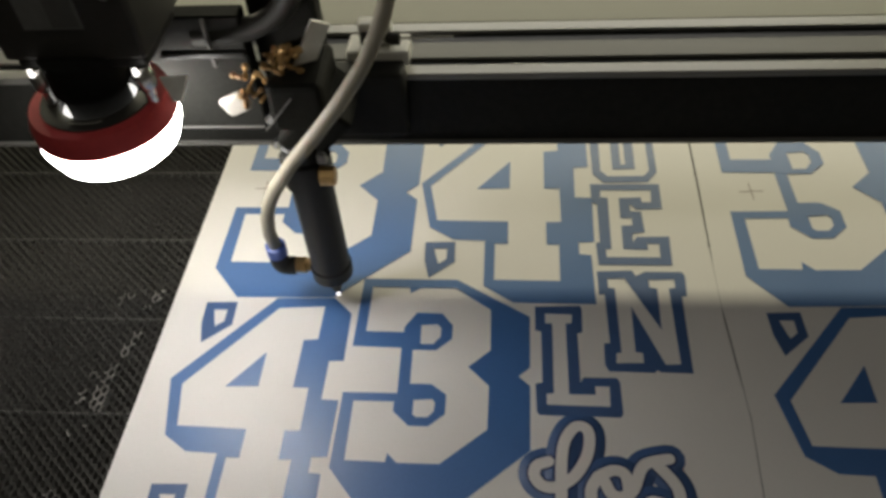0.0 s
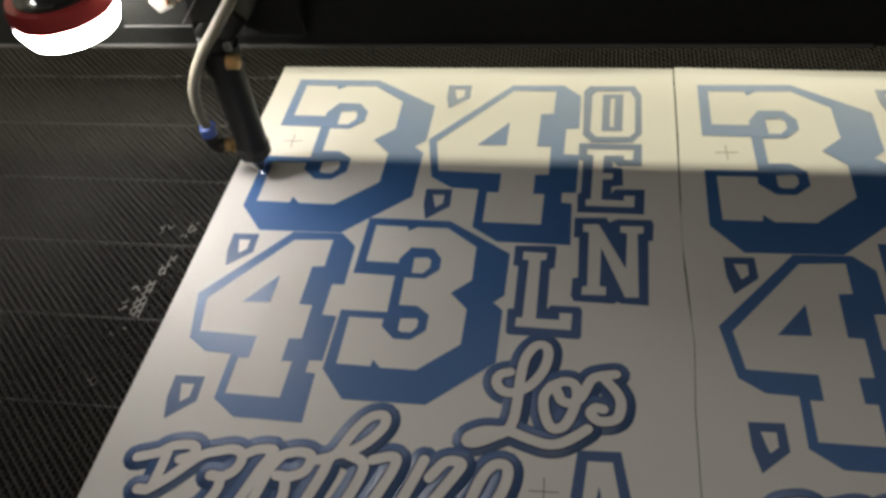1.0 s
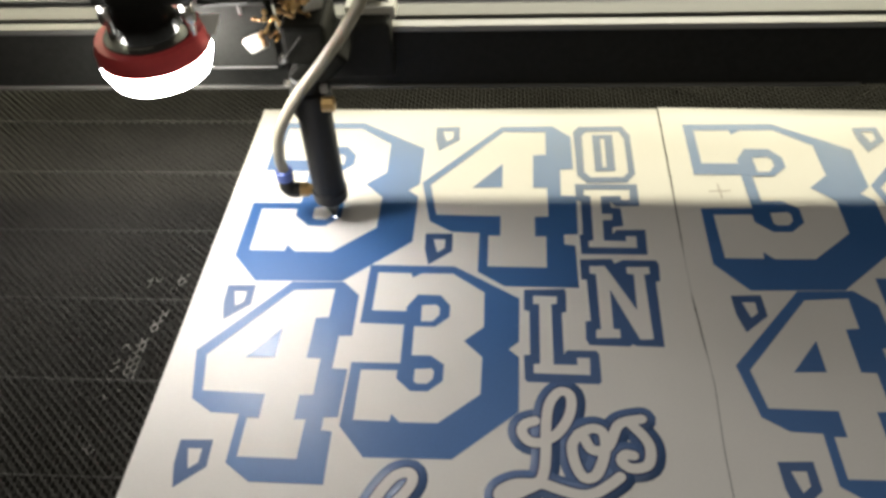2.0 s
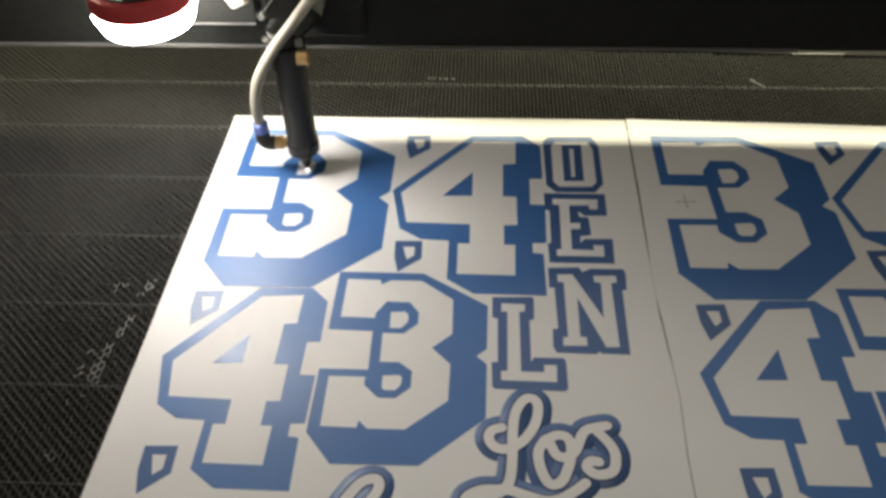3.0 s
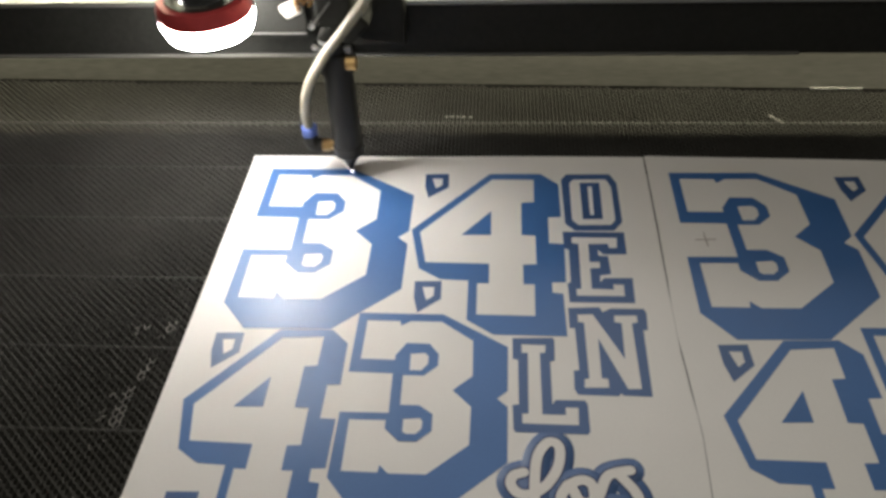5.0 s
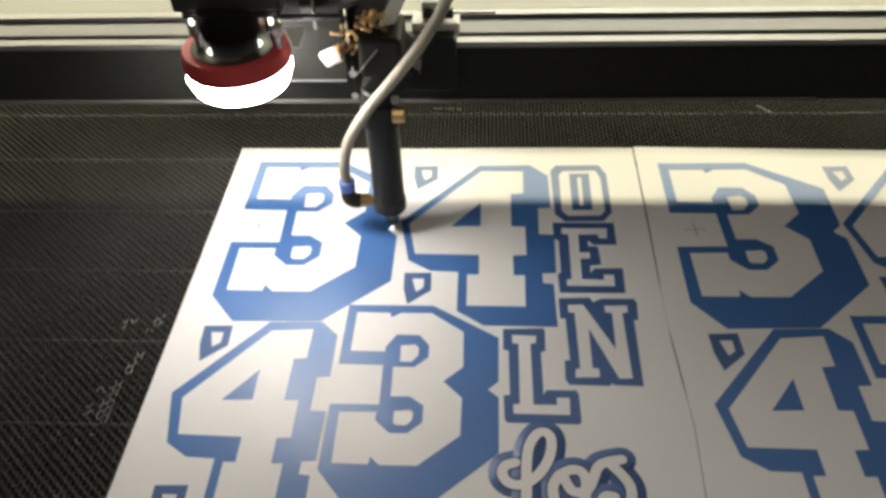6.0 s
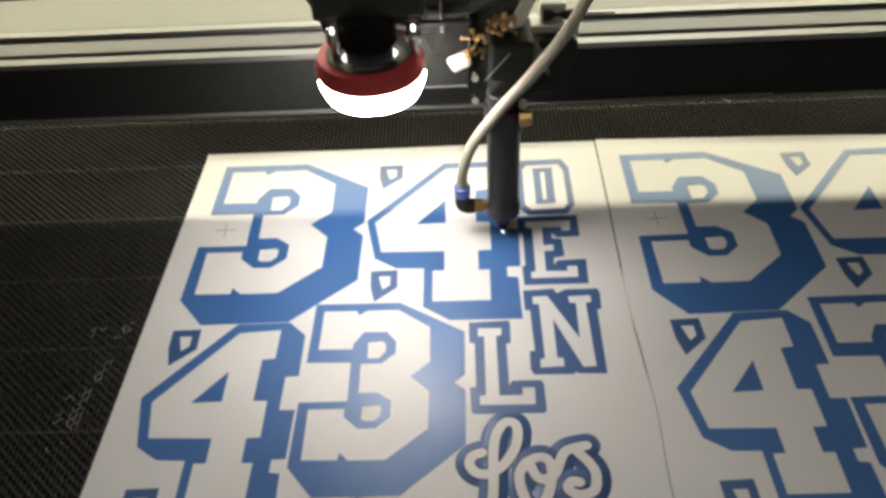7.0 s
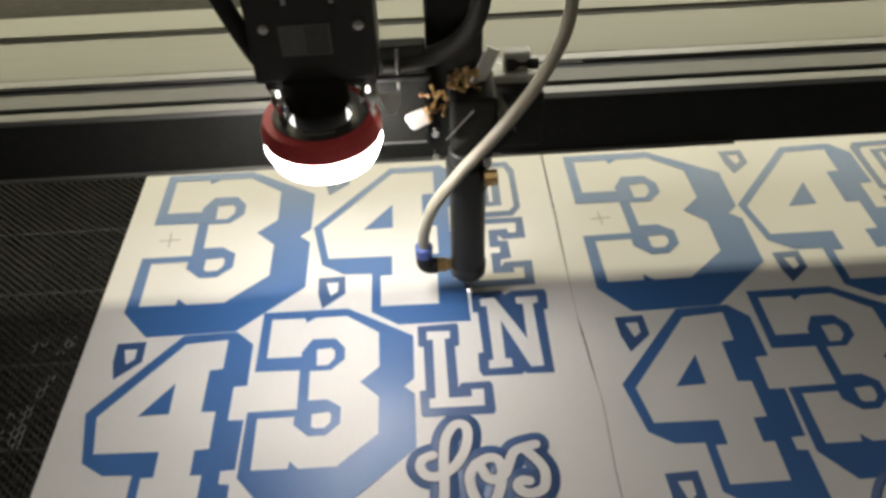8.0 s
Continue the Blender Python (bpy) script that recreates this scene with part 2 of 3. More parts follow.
WORN = [((-0.039, -0.199), (-0.033, -0.196), 0.003, 0.55), ((-0.021, -0.202), (-0.015, -0.195), 0.0042, 0.6), ((-0.020, -0.226), (-0.024, -0.239), 0.003, 0.65),
        ((-0.027, -0.250), (-0.028, -0.258), 0.003, 0.7), ((-0.037, -0.254), (-0.034, -0.255), 0.002, 0.7), ((-0.028, -0.265), (-0.028, -0.276), 0.0042, 0.75),
        ((-0.039, -0.268), (-0.038, -0.275), 0.0022, 0.6), ((-0.039, -0.293), (-0.032, -0.291), 0.003, 0.25), ((-0.036, -0.330), (-0.034, -0.331), 0.0025, 0.8)]


def honeycomb(x0, x1, y0, y1, pitch=0.0059, squeeze=0.66, wall=0.00108, depth=0.010, skip=None):
    """Foil walls of hexagonal cells, three to a cell; where the coating is worn off along short lines, bare walls."""
    side = pitch / math.sqrt(3)
    sets = {"honeycomb": ([], [], FOIL, "black honeycomb cells"), "worn_cells": ([], [], FOIL_WORN, "bare bright honeycomb edges")}
    rows = int((x1 - x0) / (1.5 * side * squeeze))
    cols = int((y1 - y0) / pitch)
    corner = [Vector((side * squeeze * math.cos(math.radians(60 * k)), side * math.sin(math.radians(60 * k)), 0)) for k in range(6)]
    rng = random.Random(5)

    def worn(p):
        for a, b, reach, share in WORN:
            a, b = Vector((*a, 0)), Vector((*b, 0))
            t = max(0.0, min(1.0, (p - a).dot(b - a) / (b - a).length_squared))
            if (p - a.lerp(b, t)).length < reach:
                return rng.random() < share + 0.18
        return False

    for r in range(rows):
        for c in range(cols):
            o = Vector((x0 + r * 1.5 * side * squeeze, y0 + (c + 0.5 * (r % 2)) * pitch, 0))
            if skip and skip(o.x, o.y):
                continue
            for k in (0, 1, 2):
                a, b = o + corner[k], o + corner[k + 1]
                bare = worn((a + b) / 2)
                verts, faces = sets["worn_cells" if bare else "honeycomb"][:2]
                n = Vector((b.y - a.y, a.x - b.x, 0)).normalized() * wall * (0.26 if bare else rng.uniform(0.42, 0.58) * (1.25, 0.9, 0.7)[k])
                h = BED_TOP + (0.0002 if bare else rng.uniform(-0.0002, 0.0001) - (0.0, 0.0002, 0.0006)[k])
                i = len(verts)
                for z in (h, BED_TOP - (0.0014 if bare else depth)):
                    verts += [(p.x, p.y, z) for p in (a + n, b + n, b - n, a - n)]
                faces += [(i, i + 3, i + 2, i + 1), (i, i + 1, i + 5, i + 4), (i + 2, i + 3, i + 7, i + 6)]
    for name, (verts, faces, mat, label) in sets.items():
        me = bpy.data.meshes.new(name)
        me.from_pydata(verts, [], faces)
        me.materials.append(mat)
        ob = tagged(new(name, me), label, kind="stuff")
        ob.parent = bed


def bed_end(x):
    """Where the honeycomb ends at the far side, a little askew."""
    return 0.1204 - 0.0255 * x


honeycomb(-0.60, 0.84, -0.46, 0.15, skip=lambda x, y: (x > 0.012 and y < -0.012) or y > bed_end(x) - 0.003)
end_strip = part("end_strip", box(-0.64, 0.88, 0.0, 0.22, BED_TOP - 0.014, BED_TOP + 0.0004, 0.0004), FRAME, bed, "dull grey steel end strip")
end_strip.matrix_basis = pose(0, bed_end(0) + 0.0008, 0, 0, 0, -1.46)
for k in range(7):
    part("seam", box(-0.62, 0.84, -0.00025, 0.00025, BED_TOP - 0.004, BED_TOP + 0.0003), SEAM, bed).location = (0, 0.0530 - 0.0668 * k, 0)
for x, y, length, wide, turn, label in ((0.5246, 0.1078, 0.047, 0.0007, -0.6, "long bare bright edge"), (0.4580, 0.0583, 0.0170, 0.0005, -53, "short bright scratch"), (0.1645, 0.0612, 0.0030, 0.0005, 0, ""), (0.1694, 0.0613, 0.0034, 0.0005, -2, ""),
                                       (0.1748, 0.0612, 0.0026, 0.0005, 1, ""), (0.1800, 0.0610, 0.0036, 0.0005, 0, ""), (0.1865, 0.0609, 0.0028, 0.0005, -1, "")):
    mark = part("bright_edge", box(-length / 2, length / 2, -wide / 2, wide / 2, -0.001, 0.0006), FOIL_BRIGHT, bed, label)
    mark.matrix_basis = pose(x, y, 0, 0, 0, turn)

# ---- the printed sheets ----
THREE = [(0, 0), (70.5, -0.5), (124, -34.5), (123.5, -77.5), (115.5, -85), (123.5, -92.5), (123, -140), (77.5, -179), (16.5, -179.5), (-3.5, -155.5), (-2.5, -100), (34.5, -100), (34, -63), (-1, -62)]
THREE_IN = [(7.5, -8), (35, -8.5), (36.5, -13.5), (44, -8.5), (69.5, -8.5), (96, -28.5), (96.5, -64), (81.5, -78), (96, -93), (95.5, -126), (66, -151), (39, -151), (32.5, -144.5), (31.5, -150.5), (5.5, -150), (5.5, -106.5), (33, -106.5), (42.5, -92.5), (42, -64.5), (35.5, -49.5), (7, -49)]
RING_UP = [(34.5, -45), (42.5, -32), (61, -32.5), (69, -43), (69, -54.5), (58.5, -64.5), (42, -64.5), (34.7, -62.5)]
HOLE_UP = [(46.5, -43), (58, -42), (61, -45.5), (61, -53), (56, -59.5), (47, -59.5)]
RING_LOW = [(42.5, -92.5), (57, -92.5), (67.5, -100.5), (67.5, -115), (57, -124.5), (44, -124.5), (33, -114), (33, -106), (35, -100.5)]
HOLE_LOW = [(46, -105), (58.5, -104), (60.5, -107), (60, -113.5), (56, -118), (48.5, -118), (46, -116)]
FOUR = [(0, 0), (42, 0.5), (56, -13.5), (56, -53.5), (46, -54), (45.5, -84), (57, -84.5), (56, -125), (46, -125.5), (46, -135.5), (53.5, -136.5), (54, -176), (4, -175.5), (-14.5, -162.5), (-14.5, -124.5), (-35, -123.5), (-51.5, -112.5), (-60, -70)]
FOUR_IN = [(2, -7), (36, -7), (35.5, -36), (25.5, -37), (25, -75), (35.5, -75.5), (35.5, -107), (25.5, -107.5), (25.5, -127.5), (33.5, -127.5), (33, -158), (-8, -157.5), (-8, -127), (0.5, -127), (0.5, -107), (-47, -106), (-53.5, -72.5)]
FOUR_SMALL_IN = [(3, -9), *FOUR_IN[1:15], (-45.5, -105.5), (-51, -74)]
FOUR_EYE = [(1.5, -47.5), (1.5, -75), (-21, -75.5)]
TICK = [(0, 0), (19.5, 0.5), (20, -17), (4, -30.5), (0.5, -16)]
TICK_IN = [(6, -5.5), (14.5, -5.5), (14.5, -14.5), (9.5, -18.5), (8, -13.5)]
LETTER_O = [(263.5, -30), (268, -23), (303.5, -22.5), (308.5, -34.5), (308, -82), (301, -92), (271, -92.5), (264, -84)]
LETTER_O_IN = [(270, -35), (273.5, -29.5), (300, -29), (303.5, -39), (303, -80), (299, -85.5), (274, -86), (269.5, -80)]
O_BAR = [(278.5, -34), (294.5, -33.5), (293.5, -78.5), (278, -79)]
O_SLOT = [(284.5, -38.5), (288, -38.5), (287, -74), (284, -74)]
LETTER_E = [(261.5, -94.0), (308.0, -94.0), (307.5, -118.0), (290.5, -118.5), (286.5, -113.5), (286.5, -120.0), (293.5, -120.5), (294.0, -139.0), (286.0, -140.5), (285.5, -148.0), (288.5, -143.5), (309.0, -143.0), (308.0, -167.5), (262.5, -167.5), (262.0, -149.0), (264.5, -148.0), (265.0, -114.0), (261.5, -112.0)]
LETTER_E_IN = [(268.0, -100.0), (302.0, -100.0), (301.0, -111.5), (295.0, -111.5), (294.5, -107.0), (280.0, -107.5), (279.5, -126.5), (287.0, -126.5), (286.5, -133.0), (279.5, -133.5), (279.0, -154.0), (294.5, -154.5), (294.5, -149.5), (302.0, -149.5), (301.5, -161.0), (268.0, -161.0), (268.0, -154.5), (271.5, -154.0), (272.5, -107.5), (267.5, -106.5)]
LETTER_N = [(261, -173), (282.5, -172), (284.5, -176.5), (290.5, -173), (313, -173), (314.5, -177), (313.5, -192), (310.5, -192.5), (309.5, -247.5), (292, -247), (290, -245.5), (288.5, -247.5), (263, -247), (261, -242.5), (261.5, -228), (265, -227.5), (264.5, -191.5), (261, -191.5)]
LETTER_N_IN = [(267, -179), (277.5, -178.5), (295.5, -217.5), (296.5, -186.5), (292, -185.5), (292, -179.5), (307.5, -179), (307.5, -185.5), (303.5, -186.5), (303.5, -241.5), (295, -242), (279.5, -200.5), (279, -233.5), (283, -234), (283, -241), (267.5, -241.5), (268, -234.5), (271, -234), (271, -186.5), (267, -186)]
LETTER_L = [(222, -201.5), (249, -200.5), (250, -203), (249.5, -220), (246.5, -221), (246.5, -255), (248.5, -251.5), (267, -251.5), (268.5, -254.5), (268.5, -274.5), (267, -276.5), (223.5, -276), (222, -274), (221.5, -256), (225.5, -255.5), (225.5, -220), (222, -219)]
LETTER_L_IN = [(228, -206.5), (244, -207), (243.5, -213.5), (240, -214), (240, -262.5), (254.5, -262.5), (254.5, -257), (262.5, -257), (262, -270), (227.5, -269.5), (227.5, -262.5), (231.5, -262), (232, -214), (228, -214)]
LETTER_A = [(269, -351.5), (292.5, -350.5), (302, -400), (304, -430), (258, -430), (266, -379.5)]
LETTER_A_IN = [(274.5, -357.5), (288, -357), (294, -390), (297, -424), (265, -424), (272.5, -379)]
A_EYE = [(281, -371.5), (276, -400), (286, -400)]
WORD_ABOVE = [  # the pen lines of the script word "Los"
    [(227.5, -303.5), (221.5, -306), (220, -311.5), (224, -317), (231.5, -317.5), (240.5, -311.5), (247.5, -300), (249.5, -288.5), (247, -283), (241.5, -283.5), (236, -292.5), (234, -306.5), (233.5, -322.5), (232, -336.5), (228, -343), (216.5, -344), (208.5, -348), (207.5, -352), (214, -351.5), (225.5, -345.5), (231, -343.5), (240, -346.5), (251.5, -349.5), (260, -348), (268.5, -342.5), (274, -338)],
    [(252.5, -311.4), (248.5, -319), (249.5, -330), (254, -339), (260.5, -337.5), (265, -328.7), (267.5, -317.7), (266, -309.5), (260, -307.7), (252.5, -311.4)],
    [(255.5, -313.7), (259, -320.9), (265, -321.8), (270, -317.3), (275, -305.9), (280.5, -302.3), (289.5, -300.4)],
    [(282, -302.7), (290, -312.7), (292.5, -320.5), (290, -330), (281, -332.5), (275.5, -328.1), (278, -324.1), (282.5, -324.5)],
]
WORD_BELOW = [  # the second script word, printed upside down
    [(17.5, -379), (29.5, -375), (35.5, -370.5), (46.5, -368.5), (51, -371), (50, -375), (43.5, -378)],
    [(34.5, -374.5), (34, -386), (32.5, -397), (25.5, -398)],
    [(32.5, -397), (41.5, -389), (55, -375), (64.5, -371), (74, -369), (80, -372.5), (79, -380.5), (72.5, -386), (65, -386)],
    [(71.5, -387.5), (71.5, -394.5), (66, -405), (55, -415)],
    [(81, -371.5), (87.5, -368), (94.5, -367), (97.5, -368.5), (92.5, -380.5), (90, -388), (83, -405), (70, -420)],
    [(101, -372), (105, -369), (114, -367), (120.5, -369.5), (119, -378), (111, -382.5), (103.5, -382.5)],
    [(109, -383.5), (110, -395.5), (104, -412)],
    [(103, -370.5), (98, -380), (94, -397), (88, -415)],
    [(124.5, -371), (134, -366.5), (141.5, -351.5), (149, -341.5), (157, -339.5), (158.5, -346), (151, -357), (141, -364.5), (132, -368), (129, -379.5), (122, -400), (116, -418)],
    [(141, -366), (150.5, -370), (151, -378.5), (144, -398), (134, -418)],
    [(156, -368), (165.5, -365), (169.5, -367), (167, -377), (158, -398), (150, -415)],
    [(185, -365.5), (177, -388.5), (168, -412)],
    [(189.5, -375.5), (197, -365.5), (205, -365), (205, -369.5), (192, -392), (184, -412)],
    [(211, -395), (218, -373), (224.5, -364.5), (231.5, -365.5), (231, -376.5), (224, -392), (214, -405)],
]


SEAM_LINE = [(0.01, 0.3348, 0.0010), (-0.09, 0.3341, 0.0012), (-0.150, 0.3331, 0.0008), (-0.170, 0.3327, 0.0002), (-0.200, 0.3327, 0.0002), (-0.210, 0.3330, 0.0009),
             (-0.245, 0.3344, 0.0009), (-0.256, 0.3349, 0.0003), (-0.275, 0.3357, 0.0004), (-0.32, 0.3336, 0.0005), (-0.62, 0.3333, 0.0007)]


def seam_line(y):
    """Where the two sheets meet: the middle of the gap and its width."""
    for (ya, xa, ga), (yb, xb, gb) in zip(SEAM_LINE, SEAM_LINE[1:]):
        if y >= yb:
            t = max(0.0, min(1.0, (ya - y) / (ya - yb)))
            return xa + (xb - xa) * t, ga + (gb - ga) * t
    return SEAM_LINE[-1][1:]


def sheet_mesh(corners, nx, ny, seed, curl):
    """A thin sheet between four corners, slightly wavy, its far edge lifted a little."""
    bm = bmesh.new()
    tl, tr, br, bl = (Vector(c) for c in corners)
    rows = []
    length = (tl - bl).length
    for j in range(ny + 1):
        v = (j / ny) ** 1.7
        row = []
        for i in range(nx + 1):
            u = i / nx
            p = tl.lerp(tr, u).lerp(bl.lerp(br, u), v)
            wave = 0.00008 * noise.noise(Vector((p.x * 14 + seed, p.y * 14, 0)))
            lift = curl * max(0.0, 1 - v * length / 0.011) ** 2 * (0.7 + 0.3 * math.sin(u * 9 + seed))
            if i == (0 if seed > 2 else nx):
                mid, gap = seam_line(p.y)
                p.x = mid + (gap if seed > 2 else -gap) / 2 + 0.00012 * noise.noise(Vector((0, p.y * 60, 3)))
            row.append(bm.verts.new((p.x, p.y, -0.0002 + wave + lift)))
        rows.append(row)
    for a, b in zip(rows, rows[1:]):
        for i in range(nx):
            bm.faces.new((b[i], b[i + 1], a[i + 1], a[i]))
    ret = bmesh.ops.extrude_face_region(bm, geom=bm.faces[:])
    bmesh.ops.translate(bm, verts=[g for g in ret["geom"] if isinstance(g, bmesh.types.BMVert)], vec=(0, 0, 0.0002))
    bmesh.ops.recalc_face_normals(bm, faces=bm.faces)
    return bm


def cross_mark(x, y, r, parent, turn=0.0):
    bm = bmesh.new()
    box(-r, r, -0.0003, 0.0003, 0, 0.00012, bm=bm)
    box(-0.0003, 0.0003, -r, r, 0.00002, 0.00014, bm=bm)
    ob = part("registration_cross", bm, PENCIL, parent)
    ob.matrix_basis = pose(x, y, 0, 0, 0, turn)
    return ob


def print_on(sheet, dx, dy, turn, low_dx=0.0):
    """All the printed figures of one sheet, as thin ink pieces."""
    m = Matrix.Translation((dx, dy, 0)) @ Matrix.Rotation(radians(turn), 4, "Z")

    def ink(name, bm, mat, parent=sheet, label="", extra=0.0, drop=0.0):
        ob = part(name, bm, mat, parent, label)
        if parent is sheet:
            ob.matrix_basis = Matrix.Translation((extra, -drop, 0)) @ m
        return ob

    def three(x, y, s, extra=0.0, drop=0.0):
        g = lambda pts: shifted(pts, x, y, s)
        ob = ink("numeral_three", cutout(g(THREE), [g(THREE_IN)]), BLUE, label="blue block numeral 3 with a drop shadow", extra=extra, drop=drop)
        ink("upper_loop", cutout(g(RING_UP), [g(HOLE_UP)], 0.00026), BLUE, ob)
        ink("lower_loop", cutout(g(RING_LOW), [g(HOLE_LOW)], 0.00026), BLUE, ob)

    def four(x, y, s, extra=0.0):
        g = lambda pts: shifted(pts, x, y, s)
        ob = ink("numeral_four", cutout(g(FOUR), [g(FOUR_IN if s == 1 else FOUR_SMALL_IN)]), BLUE, label="blue block numeral 4 with a drop shadow", extra=extra)
        ink("eye", cutout(g(FOUR_EYE)), BLUE, ob)

    three(19.5, -17, 1.0)
    four(205, -23, 1.0)
    three(115.3, -180.5, 0.836, low_dx, low_dx * 1.25)
    four(62.5, -197, 0.86, low_dx * 0.8)
    for x, y, e in ((151.3, -23.7, 0), (151.7, -149, 0), (18, -201, low_dx), (19.5, -322.5, low_dx)):
        ink("tick_mark", cutout(shifted(TICK, x, y), [shifted(TICK_IN, x, y)]), SLATE, label="small blue five-sided tick", extra=e)
    o = ink("letter_o", cutout(shifted(LETTER_O, 0, 0), [shifted(LETTER_O_IN, 0, 0)]), SLATE, label="outlined block letter O")
    ink("inner_bar", cutout(shifted(O_BAR, 0, 0), [shifted(O_SLOT, 0, 0)]), SLATE, o)
    for name, a, b in (("letter_e", LETTER_E, LETTER_E_IN), ("letter_n", LETTER_N, LETTER_N_IN), ("letter_l", LETTER_L, LETTER_L_IN), ("letter_a", LETTER_A, LETTER_A_IN)):
        ob = ink(name, cutout(shifted(a, 0, 0), [shifted(b, 0, 0)]), SLATE, label="outlined block letter " + name[-1].upper())
        if name == "letter_a":
            ink("eye", cutout(shifted(A_EYE, 0, 0)), SLATE, ob)
    for name, lines, wide, thin, label in (("script_word", WORD_ABOVE, 0.0168, 0.0062, "outlined script word"), ("inverted_script_word", WORD_BELOW, 0.0172, 0.0062, "outlined script word printed upside down")):
        lines = [shifted(s, 0, 0) for s in lines]
        ob = None
        for k, one in enumerate(lines):
            h = 0.00016 + 0.000004 * k
            halo = ink(name if ob is None else "outline", brush([one], wide, h), SLATE, ob or sheet, label if ob is None else "")
            ob = ob or halo
            smooth(halo, 70)
            ink("dark_core", brush([one], thin * 1.35, 0.00026 + 0.000004 * k), NAVY, ob)
            smooth(ink("white_line", brush([one], thin, 0.00036 + 0.000006 * k), PRINT_WHITE, ob), 70)
    for x, y in ((0.0343, -0.098), (0.252, -0.3775)):
        ob = cross_mark(0, 0, 0.008, sheet)
        ob.matrix_basis = m @ pose(x, y, 0, 0, 0, 2)


sheets = []
for label, corners, seed, args in (
        ("white transfer sheet printed with blue numerals lying on the bed", ((0, 0, 0), (0.3352, 0.0005, 0), (0.3335, -0.62, 0), (-0.012, -0.62, 0)), 1.0, (0, 0, 0, 0)),
        ("white transfer sheet printed with blue numerals beside another", ((0.3360, 0.0025, 0), (0.71, -0.0095, 0), (0.71, -0.62, 0), (0.3332, -0.62, 0)), 4.0, (0.3325, -0.0035, 0.9, 0.004))):
    root = tagged(new("printed_sheet"), label, "printed sheet", "printed sheets")
    smooth(part("sheet", sheet_mesh(corners, 24, 90, seed, 0.0012), PAPER, root), 30)
    print_on(root, *args)
    sheets.append(root)

# ---- the gantry ----
gantry = tagged(new("gantry_beam"), "long aluminium gantry beam with a black front face and bright rails", "gantry")
X0, X1 = -0.98, 1.48
part("front_face", box(X0, X1, 0.0465, 0.10, 0.084, 0.128, 0.0008), BLACK_PAINT, gantry, "black painted front face")
part("lower_lip", box(X0, 0.447, 0.0440, 0.0464, 0.0840, 0.0862, 0.0003), GREY_METAL, gantry, "thin grey lip")
part("front_rail", box(X0, X1, 0.0445, 0.0535, 0.1285, 0.1325, 0.0008), ALU, gantry, "bright front rail")
part("slot", box(X0, X1, 0.0537, 0.0630, 0.112, 0.1283), BLACK_PAINT, gantry)
part("grey_web", box(X0, X1, 0.0632, 0.0830, 0.1283, 0.1300, 0.0005), GREY_METAL, gantry, "grey painted web")
part("second_rail", box(X0, X1, 0.0870, 0.0958, 0.1283, 0.1315, 0.0006), ALU, gantry, "bright second rail")
part("top_plate", box(X0, X1, 0.0975, 0.1480, 0.1283, 0.1305, 0.0006), CREAM, gantry, "wide cream top plate")
part("top_plate", box(X0, X1, 0.1600, 0.1910, 0.1283, 0.1305, 0.0006), CREAM, gantry, "wide cream top plate")
part("groove", box(X0, X1, 0.1482, 0.1598, 0.1255, 0.1290), CREAM, gantry, "shallow groove between the plates")
part("rear_body", box(X0, X1, 0.1004, 0.1910, 0.112, 0.1250, 0.0008), BLACK_PAINT, gantry)
# unseen flange, added so its lower edge casts the strip light's shadow
part("shade_flange", box(X0, X1, 0.1880, 0.1910, 0.060, 0.1118, 0.0004), BLACK_PAINT, gantry)

# ---- the laser head, its origin at the burning point ----
head = tagged(new("laser_carriage"), "black laser cutting carriage with white air hose and ring-lit camera", "laser carriage")
HP = lambda name, bm, mat, label="", parent=head: part(name, bm, mat, parent, label)

lens = smooth(HP("lens_tube", lathe([(0.0105, 0.030), (0.0115, 0.031), (0.0115, 0.125), (0.0105, 0.126)]), BLACK, "black lens tube"))
smooth(HP("nozzle", lathe([(0.0010, 0.0045), (0.0022, 0.0048), (0.0040, 0.0100), (0.0085, 0.0195), (0.0122, 0.0215), (0.0125, 0.0300), (0.0113, 0.0312)]), BLACK, "black tapered nozzle"))
smooth(HP("focus_ring", lathe([(0.0118, 0.098), (0.0135, 0.0988), (0.0135, 0.116), (0.0118, 0.117)]), BLACK))
elbow = smooth(HP("hose_elbow", hose([(-0.0215, -0.0004, 0.0280), (-0.0265, -0.0010, 0.0285), (-0.0296, -0.0016, 0.0320), (-0.0298, -0.0020, 0.0400)], 0.0056), RUBBER, "black push-in elbow"))
smooth(HP("fitting", lathe([(0.0040, -0.0225), (0.0052, -0.0220), (0.0052, -0.0150), (0.0040, -0.0145), (0.0040, -0.0105)], (0, 0, 0.0278), 6, "x"), BRASS, "brass fitting", elbow), 20)
smooth(HP("collar", lathe([(0.0050, 0.0395), (0.0060, 0.0402), (0.0060, 0.0475), (0.0050, 0.0482)], (-0.0298, -0.002, 0)), COLLAR, "blue release collar", elbow))
HOSE = [(-0.0298, -0.002, 0.0470), (-0.0290, -0.006, 0.0640), (-0.0222, -0.011, 0.0900), (-0.0060, -0.015, 0.1180), (0.0125, -0.015, 0.1410), (0.0312, -0.013, 0.1650), (0.0450, -0.010, 0.1870), (0.0545, -0.006, 0.2120), (0.0560, 0.004, 0.2500), (0.0480, 0.020, 0.3000)]
smooth(HP("air_hose", hose(HOSE, 0.0038), TUBE, "milky white air hose"))
